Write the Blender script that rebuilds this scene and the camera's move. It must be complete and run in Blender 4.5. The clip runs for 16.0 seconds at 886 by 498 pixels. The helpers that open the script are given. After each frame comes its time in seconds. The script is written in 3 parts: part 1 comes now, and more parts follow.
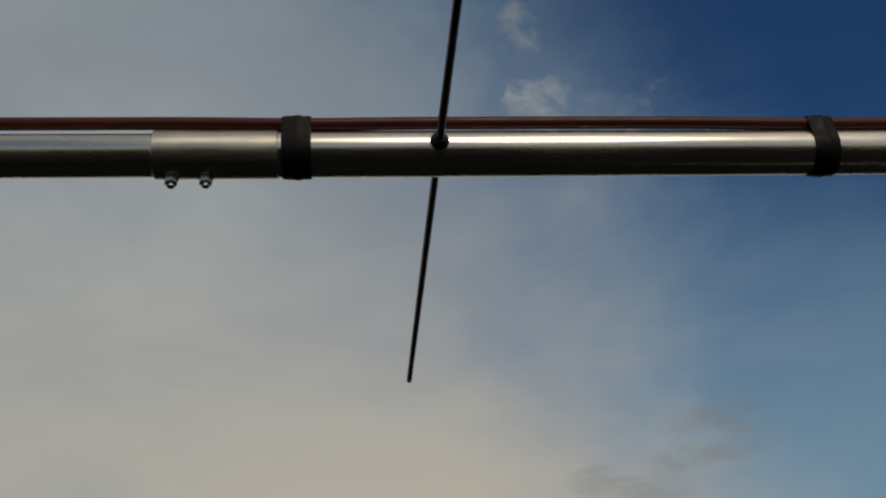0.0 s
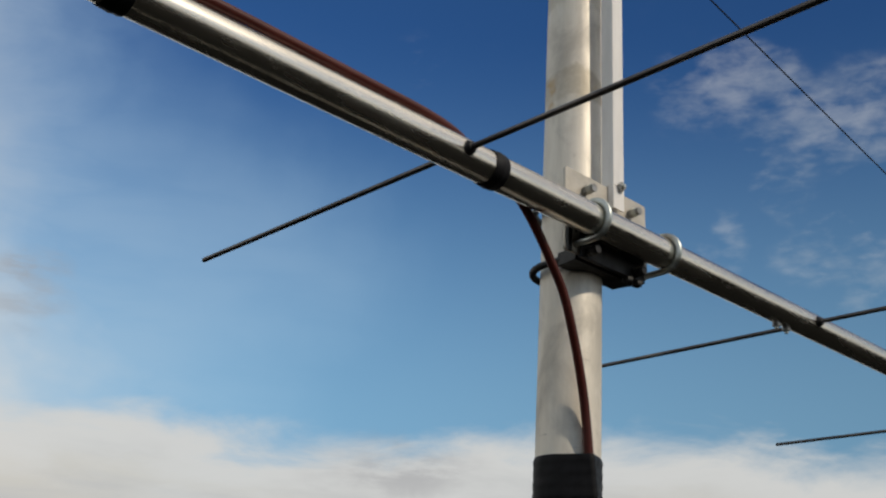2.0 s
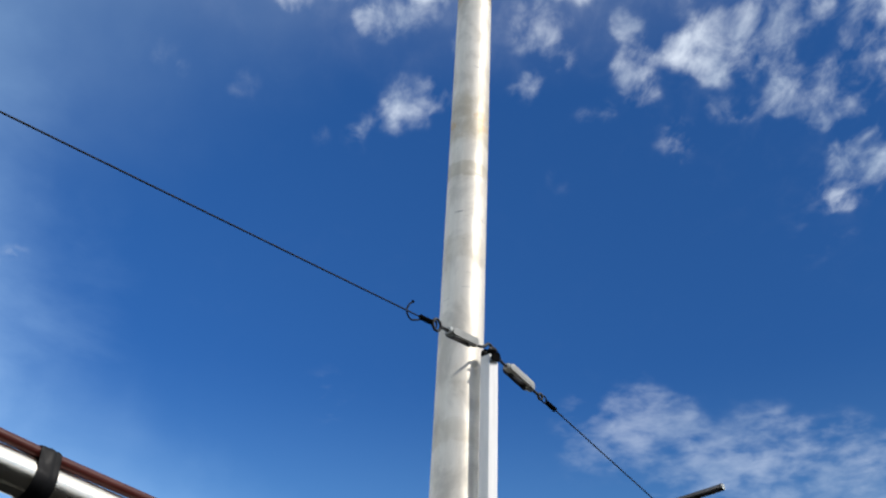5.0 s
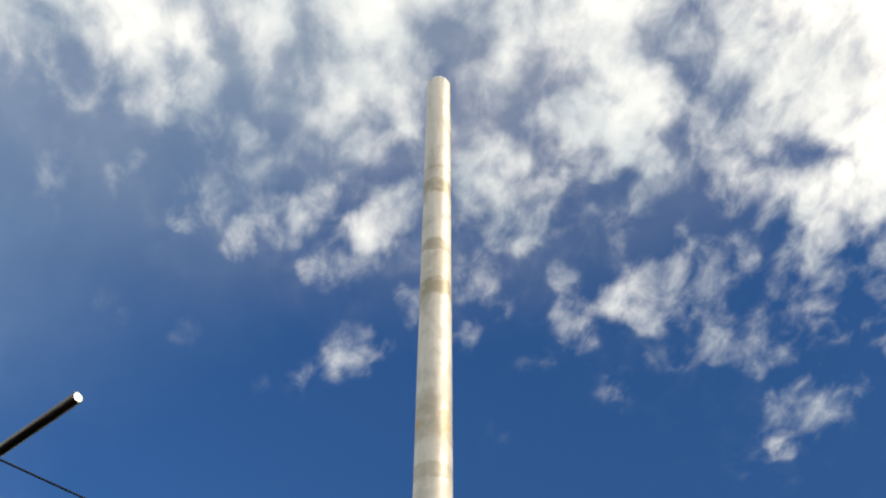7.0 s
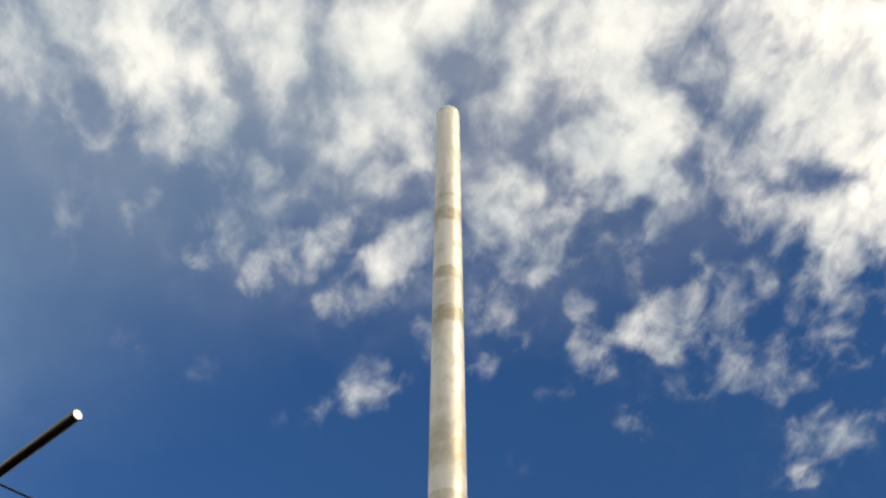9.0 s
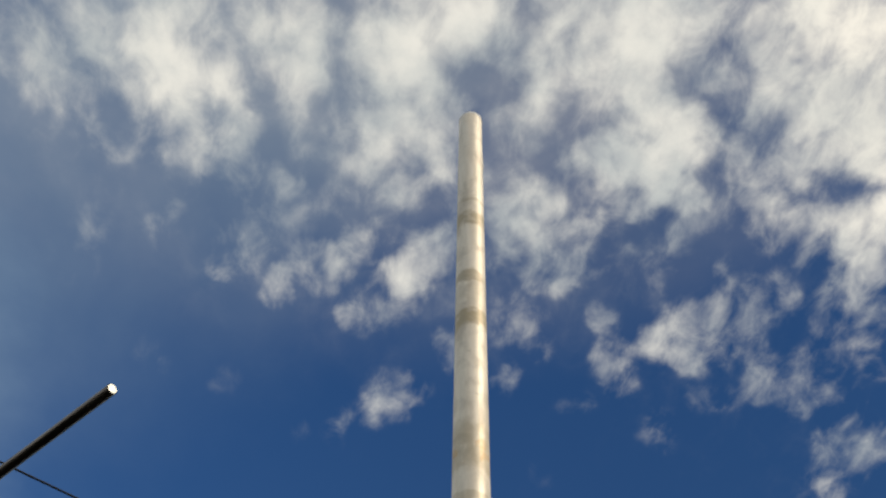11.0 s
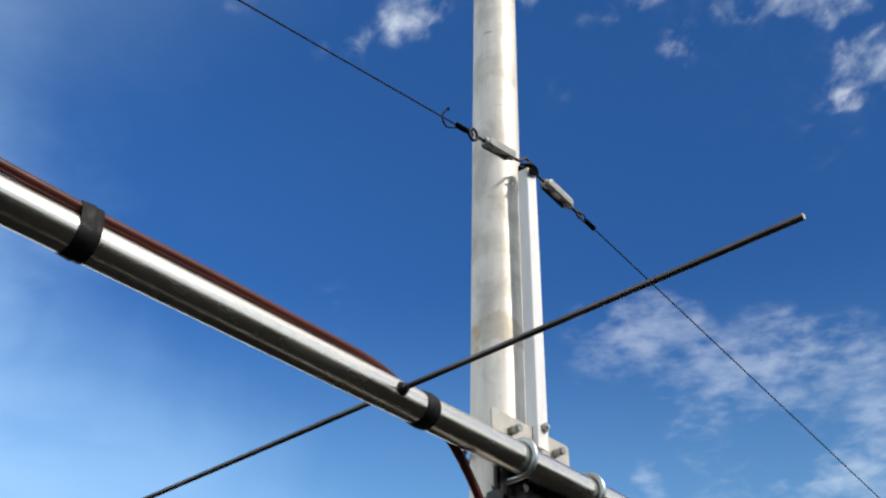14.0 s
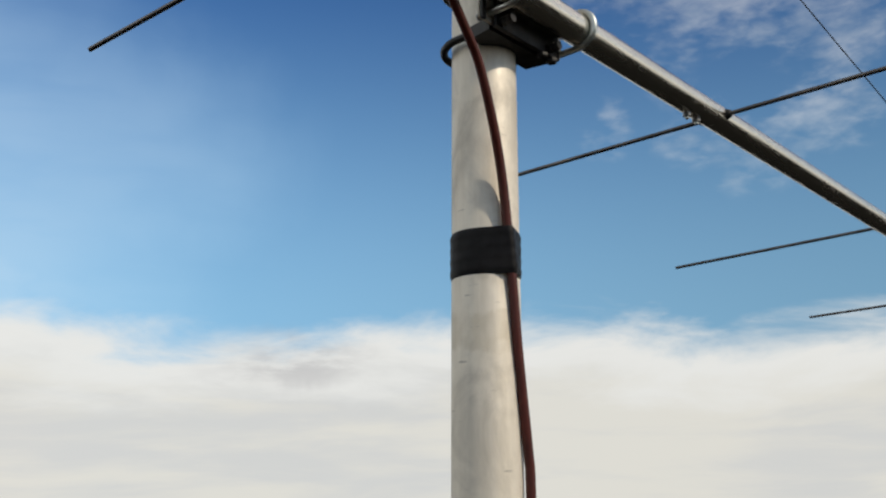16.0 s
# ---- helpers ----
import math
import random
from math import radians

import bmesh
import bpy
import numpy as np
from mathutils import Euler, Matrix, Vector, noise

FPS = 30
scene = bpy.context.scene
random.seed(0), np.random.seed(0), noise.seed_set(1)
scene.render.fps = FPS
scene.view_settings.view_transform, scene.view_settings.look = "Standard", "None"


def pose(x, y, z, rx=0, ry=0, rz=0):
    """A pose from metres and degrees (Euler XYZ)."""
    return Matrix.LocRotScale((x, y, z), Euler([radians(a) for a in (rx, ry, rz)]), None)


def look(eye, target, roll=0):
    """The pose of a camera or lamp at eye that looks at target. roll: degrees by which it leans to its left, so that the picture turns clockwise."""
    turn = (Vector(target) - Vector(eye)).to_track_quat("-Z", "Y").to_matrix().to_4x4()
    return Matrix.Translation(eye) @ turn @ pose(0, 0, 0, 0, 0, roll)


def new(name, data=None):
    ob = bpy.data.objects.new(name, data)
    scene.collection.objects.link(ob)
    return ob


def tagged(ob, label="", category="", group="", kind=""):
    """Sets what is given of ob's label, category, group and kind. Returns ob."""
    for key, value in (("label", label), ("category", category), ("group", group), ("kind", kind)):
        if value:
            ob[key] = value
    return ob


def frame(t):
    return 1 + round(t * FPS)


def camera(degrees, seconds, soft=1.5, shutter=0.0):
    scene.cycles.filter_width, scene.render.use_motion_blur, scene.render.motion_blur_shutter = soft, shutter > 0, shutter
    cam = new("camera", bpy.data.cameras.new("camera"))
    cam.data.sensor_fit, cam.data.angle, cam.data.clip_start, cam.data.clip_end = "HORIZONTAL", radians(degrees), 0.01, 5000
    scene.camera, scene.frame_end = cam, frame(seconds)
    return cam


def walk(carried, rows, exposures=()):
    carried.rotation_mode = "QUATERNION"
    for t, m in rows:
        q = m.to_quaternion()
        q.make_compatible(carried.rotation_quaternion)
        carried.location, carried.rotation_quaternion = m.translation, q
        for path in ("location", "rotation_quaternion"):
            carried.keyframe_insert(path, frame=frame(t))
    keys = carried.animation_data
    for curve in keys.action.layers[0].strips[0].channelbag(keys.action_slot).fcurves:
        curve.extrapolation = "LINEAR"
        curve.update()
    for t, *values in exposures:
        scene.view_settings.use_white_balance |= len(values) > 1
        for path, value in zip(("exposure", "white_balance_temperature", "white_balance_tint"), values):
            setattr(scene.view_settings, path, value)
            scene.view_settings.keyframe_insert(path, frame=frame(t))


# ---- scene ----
cam = camera(45.65, 16.0, soft=2.2)
PATH = [
    (0.0, pose(-0.7671, -0.6987, 1.6286, 118.733, 3.198, -4.349)),
    (0.5, pose(-0.7275, -0.6962, 1.6253, 117.510, 2.046, -17.589)),
    (1.0, pose(-0.6934, -0.6943, 1.6263, 116.119, -0.090, -28.749)),
    (1.5, pose(-0.6691, -0.6885, 1.6226, 113.294, -3.098, -37.831)),
    (2.0, pose(-0.6599, -0.6815, 1.6185, 111.713, -2.307, -44.429)),
    (2.5, pose(-0.6726, -0.6857, 1.6208, 111.591, -2.649, -47.483)),
    (3.0, pose(-0.6802, -0.7054, 1.6274, 115.530, -1.812, -50.573)),
    (3.5, pose(-0.7044, -0.7369, 1.6443, 119.469, -1.109, -48.885)),
    (4.0, pose(-0.7271, -0.7661, 1.6567, 123.330, -1.317, -49.468)),
    (4.5, pose(-0.7503, -0.7967, 1.6661, 126.554, -1.034, -49.535)),
    (5.0, pose(-0.7759, -0.8246, 1.6696, 130.064, -1.320, -49.643)),
    (7.5, pose(-0.8882, -0.8503, 1.7113, 144.992, 0.874, -51.798)),
    (8.0, pose(-0.8823, -0.8506, 1.7049, 145.431, 0.430, -51.329)),
    (8.5, pose(-0.8726, -0.8536, 1.7013, 145.179, 0.947, -50.795)),
    (11.0, pose(-0.8625, -0.8435, 1.6835, 145.913, -0.022, -49.800)),
    (11.5, pose(-0.8419, -0.8226, 1.6733, 142.845, -0.291, -49.044)),
    (12.0, pose(-0.8103, -0.8003, 1.6576, 139.044, -0.316, -48.237)),
    (12.5, pose(-0.7802, -0.7837, 1.6408, 135.786, 0.054, -47.958)),
    (13.0, pose(-0.7515, -0.7577, 1.6210, 132.833, -0.233, -47.789)),
    (13.5, pose(-0.7253, -0.7291, 1.6021, 128.852, -0.023, -47.730)),
    (14.0, pose(-0.7045, -0.7033, 1.5836, 125.304, -0.060, -48.309)),
    (14.5, pose(-0.6819, -0.6756, 1.5611, 120.521, -0.336, -48.628)),
    (15.0, pose(-0.6547, -0.6478, 1.5385, 115.346, -0.089, -48.467)),
    (15.5, pose(-0.6373, -0.6268, 1.5247, 111.138, 0.932, -50.263)),
    (16.0, pose(-0.6128, -0.6039, 1.5128, 105.826, 1.000, -49.596)),
]
EXPOSURES = [(0.0, -1.40, 7000, 8), (0.5, -1.15, 6850, 8), (1.0, -0.75, 6750, 9), (1.5, -0.52, 6800, 10), (2.0, -0.46, 6700, 10), (2.5, -0.42, 6550, 10), (3.0, -0.34, 6450, 10), (3.5, -0.10, 6200, 10),
             (5.0, 0.20, 6000, 10), (7.5, 0.2, 7200, 9), (8.5, 0.17, 7250, 9), (11.0, -0.25, 7250, 9), (11.5, -0.20, 7150, 9), (12.0, -0.08, 7050, 9), (12.5, 0.13, 6750, 10), (13.0, 0.22, 6200, 10), (14.0, 0.28, 6150, 10), (15.0, 0.26, 6400, 10), (15.5, 0.22, 6600, 10), (16.0, -0.10, 6800, 10)]
walk(cam, PATH, EXPOSURES)

# ---- sky and sun ----
SUN_AZ, SUN_EL = -77.0, 39.0
world = bpy.data.worlds.new("sky")
scene.world = world
world.use_nodes = True
wt = world.node_tree
wt.nodes.clear()


def heading(az, el):
    a, e = radians(az), radians(el)
    return (math.cos(a) * math.cos(e), math.sin(a) * math.cos(e), math.sin(e))


def link_in(tree, socket, value):
    if isinstance(value, bpy.types.NodeSocket):
        tree.links.new(value, socket)
    else:
        socket.default_value = value


def fmath(tree, op, a, b=0.0, clamp=False):
    n = tree.nodes.new("ShaderNodeMath")
    n.operation, n.use_clamp = op, clamp
    link_in(tree, n.inputs[0], a)
    link_in(tree, n.inputs[1], b)
    return n.outputs[0]


def vmath(tree, op, a, b=(0, 0, 0)):
    n = tree.nodes.new("ShaderNodeVectorMath")
    n.operation = op
    link_in(tree, n.inputs[0], a)
    link_in(tree, n.inputs[1], b)
    return n.outputs["Value"] if op == "DOT_PRODUCT" else n.outputs["Vector"]


def ramp(tree, value, low, high, to_low=0.0, to_high=1.0):
    n = tree.nodes.new("ShaderNodeMapRange")
    n.interpolation_type = "SMOOTHSTEP"
    for key, v in (("Value", value), ("From Min", low), ("From Max", high), ("To Min", to_low), ("To Max", to_high)):
        link_in(tree, n.inputs[key], v)
    return n.outputs["Result"]


def fbm(tree, vector, scale, detail=6.0, rough=0.55, distort=0.0):
    n = tree.nodes.new("ShaderNodeTexNoise")
    n.noise_dimensions = "3D"
    link_in(tree, n.inputs["Vector"], vector)
    for key, v in (("Scale", scale), ("Detail", detail), ("Roughness", rough), ("Distortion", distort)):
        n.inputs[key].default_value = v
    return n.outputs["Fac"]


def mix_color(tree, fac, a, b, blend="MIX"):
    n = tree.nodes.new("ShaderNodeMix")
    n.data_type, n.blend_type = "RGBA", blend
    link_in(tree, n.inputs[0], fac)
    for socket, v in ((n.inputs[6], a), (n.inputs[7], b)):
        link_in(tree, socket, (*v, 1.0) if isinstance(v, tuple) and len(v) == 3 else v)
    return n.outputs[2]


sky = wt.nodes.new("ShaderNodeTexSky")
sky.sky_type, sky.sun_disc = "NISHITA", False
sky.sun_elevation, sky.sun_rotation = radians(SUN_EL), radians(90.0 - SUN_AZ)
sky.air_density, sky.dust_density, sky.ozone_density = 1.0, 0.3, 3.0
way = vmath(wt, "NORMALIZE", wt.nodes.new("ShaderNodeTexCoord").outputs["Generated"])
split = wt.nodes.new("ShaderNodeSeparateXYZ")
wt.links.new(way, split.inputs[0])
up = split.outputs["Z"]
# the cloud deck is flat: its plan is the direction divided by its rise
deck = wt.nodes.new("ShaderNodeCombineXYZ")
rise = fmath(wt, "ADD", fmath(wt, "MAXIMUM", up, 0.0), 0.12)
wt.links.new(fmath(wt, "DIVIDE", split.outputs["X"], rise), deck.inputs[0])
wt.links.new(fmath(wt, "DIVIDE", split.outputs["Y"], rise), deck.inputs[1])
plan = deck.outputs[0]

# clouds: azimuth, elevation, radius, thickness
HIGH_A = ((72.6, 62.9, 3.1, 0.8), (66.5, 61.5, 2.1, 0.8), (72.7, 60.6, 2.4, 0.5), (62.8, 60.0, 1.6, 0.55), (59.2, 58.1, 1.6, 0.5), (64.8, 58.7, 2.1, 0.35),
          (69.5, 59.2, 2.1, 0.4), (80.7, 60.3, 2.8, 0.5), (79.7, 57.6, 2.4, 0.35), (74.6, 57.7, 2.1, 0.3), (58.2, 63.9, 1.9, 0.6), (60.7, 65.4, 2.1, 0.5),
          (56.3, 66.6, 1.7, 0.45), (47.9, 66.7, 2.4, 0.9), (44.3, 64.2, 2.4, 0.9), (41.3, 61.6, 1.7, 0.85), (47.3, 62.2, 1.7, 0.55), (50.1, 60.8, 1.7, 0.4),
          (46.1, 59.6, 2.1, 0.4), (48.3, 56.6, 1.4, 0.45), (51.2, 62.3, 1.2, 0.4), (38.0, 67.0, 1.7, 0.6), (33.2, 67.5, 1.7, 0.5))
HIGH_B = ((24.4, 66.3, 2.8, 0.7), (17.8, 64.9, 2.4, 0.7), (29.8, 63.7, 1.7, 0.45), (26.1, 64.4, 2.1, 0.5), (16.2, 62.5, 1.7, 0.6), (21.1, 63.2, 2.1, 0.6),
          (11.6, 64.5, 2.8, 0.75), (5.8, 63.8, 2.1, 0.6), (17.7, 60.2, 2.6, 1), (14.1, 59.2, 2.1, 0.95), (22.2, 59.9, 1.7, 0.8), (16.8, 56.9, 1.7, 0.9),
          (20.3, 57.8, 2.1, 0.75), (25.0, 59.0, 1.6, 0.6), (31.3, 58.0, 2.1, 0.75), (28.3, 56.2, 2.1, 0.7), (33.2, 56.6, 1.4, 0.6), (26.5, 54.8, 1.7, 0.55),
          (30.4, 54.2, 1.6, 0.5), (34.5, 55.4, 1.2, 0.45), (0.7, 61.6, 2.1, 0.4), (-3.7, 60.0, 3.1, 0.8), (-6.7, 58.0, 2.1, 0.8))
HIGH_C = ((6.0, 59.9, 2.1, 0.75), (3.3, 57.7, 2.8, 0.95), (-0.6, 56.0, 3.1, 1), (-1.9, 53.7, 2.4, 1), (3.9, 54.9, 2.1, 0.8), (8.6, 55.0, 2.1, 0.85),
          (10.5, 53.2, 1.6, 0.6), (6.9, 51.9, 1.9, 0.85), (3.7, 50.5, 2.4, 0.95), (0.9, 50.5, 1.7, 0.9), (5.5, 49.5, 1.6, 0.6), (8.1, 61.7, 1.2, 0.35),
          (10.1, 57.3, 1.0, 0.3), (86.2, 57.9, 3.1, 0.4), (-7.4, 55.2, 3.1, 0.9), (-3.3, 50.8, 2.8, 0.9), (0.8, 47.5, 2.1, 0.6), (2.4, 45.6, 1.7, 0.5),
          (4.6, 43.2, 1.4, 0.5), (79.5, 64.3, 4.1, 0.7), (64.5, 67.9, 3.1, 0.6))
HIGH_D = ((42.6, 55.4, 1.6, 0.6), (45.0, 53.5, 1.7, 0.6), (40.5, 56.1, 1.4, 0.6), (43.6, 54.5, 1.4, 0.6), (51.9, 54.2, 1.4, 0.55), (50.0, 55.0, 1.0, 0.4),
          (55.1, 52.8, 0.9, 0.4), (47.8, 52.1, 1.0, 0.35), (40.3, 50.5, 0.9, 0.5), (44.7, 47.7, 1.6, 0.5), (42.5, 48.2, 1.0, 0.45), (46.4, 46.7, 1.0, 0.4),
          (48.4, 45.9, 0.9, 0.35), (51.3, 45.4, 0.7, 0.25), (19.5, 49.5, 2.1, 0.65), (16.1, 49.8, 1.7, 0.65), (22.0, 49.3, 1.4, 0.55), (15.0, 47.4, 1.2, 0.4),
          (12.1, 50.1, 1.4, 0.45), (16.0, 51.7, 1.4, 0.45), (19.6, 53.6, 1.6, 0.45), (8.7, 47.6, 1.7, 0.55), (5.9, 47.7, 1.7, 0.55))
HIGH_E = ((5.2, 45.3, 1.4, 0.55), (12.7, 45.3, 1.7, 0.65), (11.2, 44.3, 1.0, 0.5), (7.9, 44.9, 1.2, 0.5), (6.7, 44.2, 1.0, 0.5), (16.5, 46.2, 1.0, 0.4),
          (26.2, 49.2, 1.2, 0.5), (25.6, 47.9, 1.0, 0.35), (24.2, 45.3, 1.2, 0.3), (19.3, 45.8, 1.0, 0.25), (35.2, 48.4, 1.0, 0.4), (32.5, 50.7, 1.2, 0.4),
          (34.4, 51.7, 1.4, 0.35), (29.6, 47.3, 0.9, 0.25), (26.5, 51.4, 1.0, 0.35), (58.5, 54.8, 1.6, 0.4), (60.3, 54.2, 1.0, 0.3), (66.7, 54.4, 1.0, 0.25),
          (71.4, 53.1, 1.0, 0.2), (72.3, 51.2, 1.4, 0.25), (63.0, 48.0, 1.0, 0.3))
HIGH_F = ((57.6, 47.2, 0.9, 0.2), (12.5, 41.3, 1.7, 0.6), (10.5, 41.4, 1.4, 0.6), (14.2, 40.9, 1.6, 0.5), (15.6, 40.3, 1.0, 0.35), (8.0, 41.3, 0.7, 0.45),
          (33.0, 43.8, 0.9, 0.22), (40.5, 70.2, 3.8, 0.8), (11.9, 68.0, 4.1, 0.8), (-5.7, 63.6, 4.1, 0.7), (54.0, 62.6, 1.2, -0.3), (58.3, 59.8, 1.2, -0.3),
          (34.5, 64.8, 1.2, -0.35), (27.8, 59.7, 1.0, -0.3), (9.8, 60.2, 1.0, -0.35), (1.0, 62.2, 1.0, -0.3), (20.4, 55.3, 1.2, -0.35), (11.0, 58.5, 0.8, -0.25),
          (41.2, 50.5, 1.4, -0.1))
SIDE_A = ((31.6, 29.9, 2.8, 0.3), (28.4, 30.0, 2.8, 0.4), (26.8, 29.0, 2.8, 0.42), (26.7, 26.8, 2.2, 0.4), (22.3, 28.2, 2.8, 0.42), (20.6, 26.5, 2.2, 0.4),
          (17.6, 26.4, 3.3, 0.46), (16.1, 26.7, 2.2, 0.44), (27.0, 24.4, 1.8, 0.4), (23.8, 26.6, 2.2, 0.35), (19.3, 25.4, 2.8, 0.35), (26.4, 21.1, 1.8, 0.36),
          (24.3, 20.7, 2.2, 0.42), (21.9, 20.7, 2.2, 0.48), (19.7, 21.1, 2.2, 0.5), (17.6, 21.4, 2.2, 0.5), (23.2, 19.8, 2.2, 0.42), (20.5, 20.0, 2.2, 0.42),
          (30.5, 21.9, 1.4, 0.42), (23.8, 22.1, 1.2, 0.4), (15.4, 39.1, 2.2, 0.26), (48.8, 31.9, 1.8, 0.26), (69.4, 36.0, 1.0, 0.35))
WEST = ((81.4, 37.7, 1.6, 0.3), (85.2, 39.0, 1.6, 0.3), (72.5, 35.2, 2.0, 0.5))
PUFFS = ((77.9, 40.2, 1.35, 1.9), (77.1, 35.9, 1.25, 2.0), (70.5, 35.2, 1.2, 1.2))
warp = wt.nodes.new("ShaderNodeTexNoise")
wt.links.new(way, warp.inputs["Vector"])
warp.inputs["Scale"].default_value, warp.inputs["Detail"].default_value = 18.0, 4.0
bent = vmath(wt, "NORMALIZE", vmath(wt, "ADD", way, vmath(wt, "MULTIPLY", vmath(wt, "SUBTRACT", warp.outputs["Color"], (.5, .5, .5)), (.06, .06, .06))))


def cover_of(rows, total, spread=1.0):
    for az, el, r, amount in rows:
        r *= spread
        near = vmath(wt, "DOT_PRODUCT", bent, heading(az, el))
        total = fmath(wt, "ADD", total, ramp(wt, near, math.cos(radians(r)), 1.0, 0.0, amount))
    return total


# the deck closes overhead and behind
over = ramp(wt, vmath(wt, "DOT_PRODUCT", way, heading(-140, 42)), math.cos(radians(72)), math.cos(radians(46)), 0.0, 1.0)
over = fmath(wt, "ADD", over, ramp(wt, vmath(wt, "DOT_PRODUCT", way, heading(-40, 34)), math.cos(radians(37)), math.cos(radians(26)), 0.0, 2.0))
over = fmath(wt, "ADD", over, ramp(wt, up, 0.76, 0.94, 0.0, 0.44))
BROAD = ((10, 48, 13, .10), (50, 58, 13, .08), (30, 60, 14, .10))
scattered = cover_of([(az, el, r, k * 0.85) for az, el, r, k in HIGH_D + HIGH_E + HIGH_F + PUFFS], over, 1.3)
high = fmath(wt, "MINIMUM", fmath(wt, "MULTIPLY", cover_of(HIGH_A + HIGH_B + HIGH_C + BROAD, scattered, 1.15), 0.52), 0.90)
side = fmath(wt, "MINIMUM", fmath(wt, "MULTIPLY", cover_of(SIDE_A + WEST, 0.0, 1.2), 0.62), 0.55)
turn = wt.nodes.new("ShaderNodeVectorRotate")
turn.rotation_type = "Z_AXIS"
wt.links.new(plan, turn.inputs["Vector"])
turn.inputs["Angle"].default_value = radians(-50.0)
combed = vmath(wt, "MULTIPLY", turn.outputs[0], (0.74, 1.0, 1.0))
coarse = fmath(wt, "SUBTRACT", fbm(wt, combed, 11.0, 5.0, 0.50, 0.35), 0.5)
fine = fmath(wt, "SUBTRACT", fbm(wt, combed, 30.0, 5.0, 0.56, 0.3), 0.5)
lumps = fmath(wt, "ADD", fmath(wt, "MULTIPLY", coarse, 1.3), fmath(wt, "MULTIPLY", fine, 1.5))
lumps = fmath(wt, "MULTIPLY", lumps, ramp(wt, high, 0.0, 0.20, 0.08, 1.0))
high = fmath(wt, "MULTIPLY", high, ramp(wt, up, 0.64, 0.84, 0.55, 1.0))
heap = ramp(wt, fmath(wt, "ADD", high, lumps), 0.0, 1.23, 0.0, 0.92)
# thin haze between the heaps
thin = fmath(wt, "MULTIPLY", ramp(wt, fbm(wt, combed, 5.0, 4.0, 0.5, 0.3), 0.34, 0.62, 0.35, 1.0), ramp(wt, up, 0.74, 0.92, 0.0, 0.25))
heap = fmath(wt, "SUBTRACT", 1.0, fmath(wt, "MULTIPLY", fmath(wt, "SUBTRACT", 1.0, heap), fmath(wt, "SUBTRACT", 1.0, thin)))
# thin streaks lie along the deck
row_way = vmath(wt, "MULTIPLY", way, (1.0, 1.0, 2.3))
streak = fmath(wt, "SUBTRACT", fbm(wt, row_way, 10.0, 4.0, 0.5, 0.2), 0.5)
puff = fmath(wt, "SUBTRACT", fbm(wt, row_way, 46.0, 4.0, 0.5, 0.2), 0.5)
streak = fmath(wt, "ADD", streak, fmath(wt, "MULTIPLY", puff, 0.75))
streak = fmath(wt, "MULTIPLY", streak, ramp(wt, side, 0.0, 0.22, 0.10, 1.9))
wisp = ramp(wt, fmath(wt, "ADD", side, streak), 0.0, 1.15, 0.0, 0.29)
# veil to one side, the bank over the horizon
tilt = fmath(wt, "ADD", vmath(wt, "DOT_PRODUCT", bent, (-.704, .648, -.287)), fmath(wt, "MULTIPLY", fmath(wt, "SUBTRACT", fbm(wt, vmath(wt, "MULTIPLY", way, (1.0, 1.0, 2.2)), 4.0, 6.0, 0.55, 0.4), 0.5), 0.22))
veil_side = ramp(wt, tilt, 0.03, 0.47)
veil_side = fmath(wt, "MULTIPLY", veil_side, ramp(wt, up, 0.62, 0.90, 1.0, 0.5))
soft = fbm(wt, vmath(wt, "MULTIPLY", way, (1.0, 1.0, 1.8)), 3.2, 4.0, 0.5, 0.3)
veil = fmath(wt, "MULTIPLY", veil_side, ramp(wt, soft, 0.30, 0.66, 0.72, 0.98))
glow = ramp(wt, vmath(wt, "DOT_PRODUCT", bent, heading(72, 15)), math.cos(radians(21)), math.cos(radians(3)), 0.0, 0.30)
low = vmath(wt, "NORMALIZE", vmath(wt, "MULTIPLY", bent, (1.0, 1.0, 2.4)))
aim = Vector(heading(64, 19.5)) * Vector((1.0, 1.0, 2.4))
glow = fmath(wt, "MAXIMUM", glow, ramp(wt, vmath(wt, "DOT_PRODUCT", low, tuple(aim.normalized())), math.cos(radians(14)), math.cos(radians(1)), 0.0, 0.24))
veil = fmath(wt, "MAXIMUM", veil, fmath(wt, "MULTIPLY", glow, ramp(wt, fbm(wt, vmath(wt, "MULTIPLY", way, (1.0, 1.0, 4.0)), 5.0, 4.0, 0.5, 0.3), 0.30, 0.66, 0.68, 1.0)))
edge = fmath(wt, "ADD", up, fmath(wt, "MULTIPLY", fmath(wt, "SUBTRACT", fbm(wt, vmath(wt, "MULTIPLY", way, (1.0, 1.0, 3.2)), 6.0, 8.0, 0.58, 0.3), 0.5), 0.12))
bank = ramp(wt, edge, 0.168, 0.216, 0.93, 0.0)
# cloud colours: bright tops, greyer thick parts, creamier towards the horizon
shade = ramp(wt, fbm(wt, vmath(wt, "ADD", plan, (0.02, -0.03, 0.0)), 8.0, 6.0, 0.55), 0.34, 0.66)
white = mix_color(wt, shade, (6.4, 7.1, 7.6), (10.1, 10.3, 10.2))
white = mix_color(wt, ramp(wt, vmath(wt, "DOT_PRODUCT", way, heading(-52, 36)), math.cos(radians(46)), math.cos(radians(20)), 0.0, 0.95), white, (19.0, 18.0, 16.0))
rolls = ramp(wt, fbm(wt, vmath(wt, "MULTIPLY", way, (1.0, 1.0, 7.0)), 4.0, 6.0, 0.55, 0.3), 0.36, 0.62)
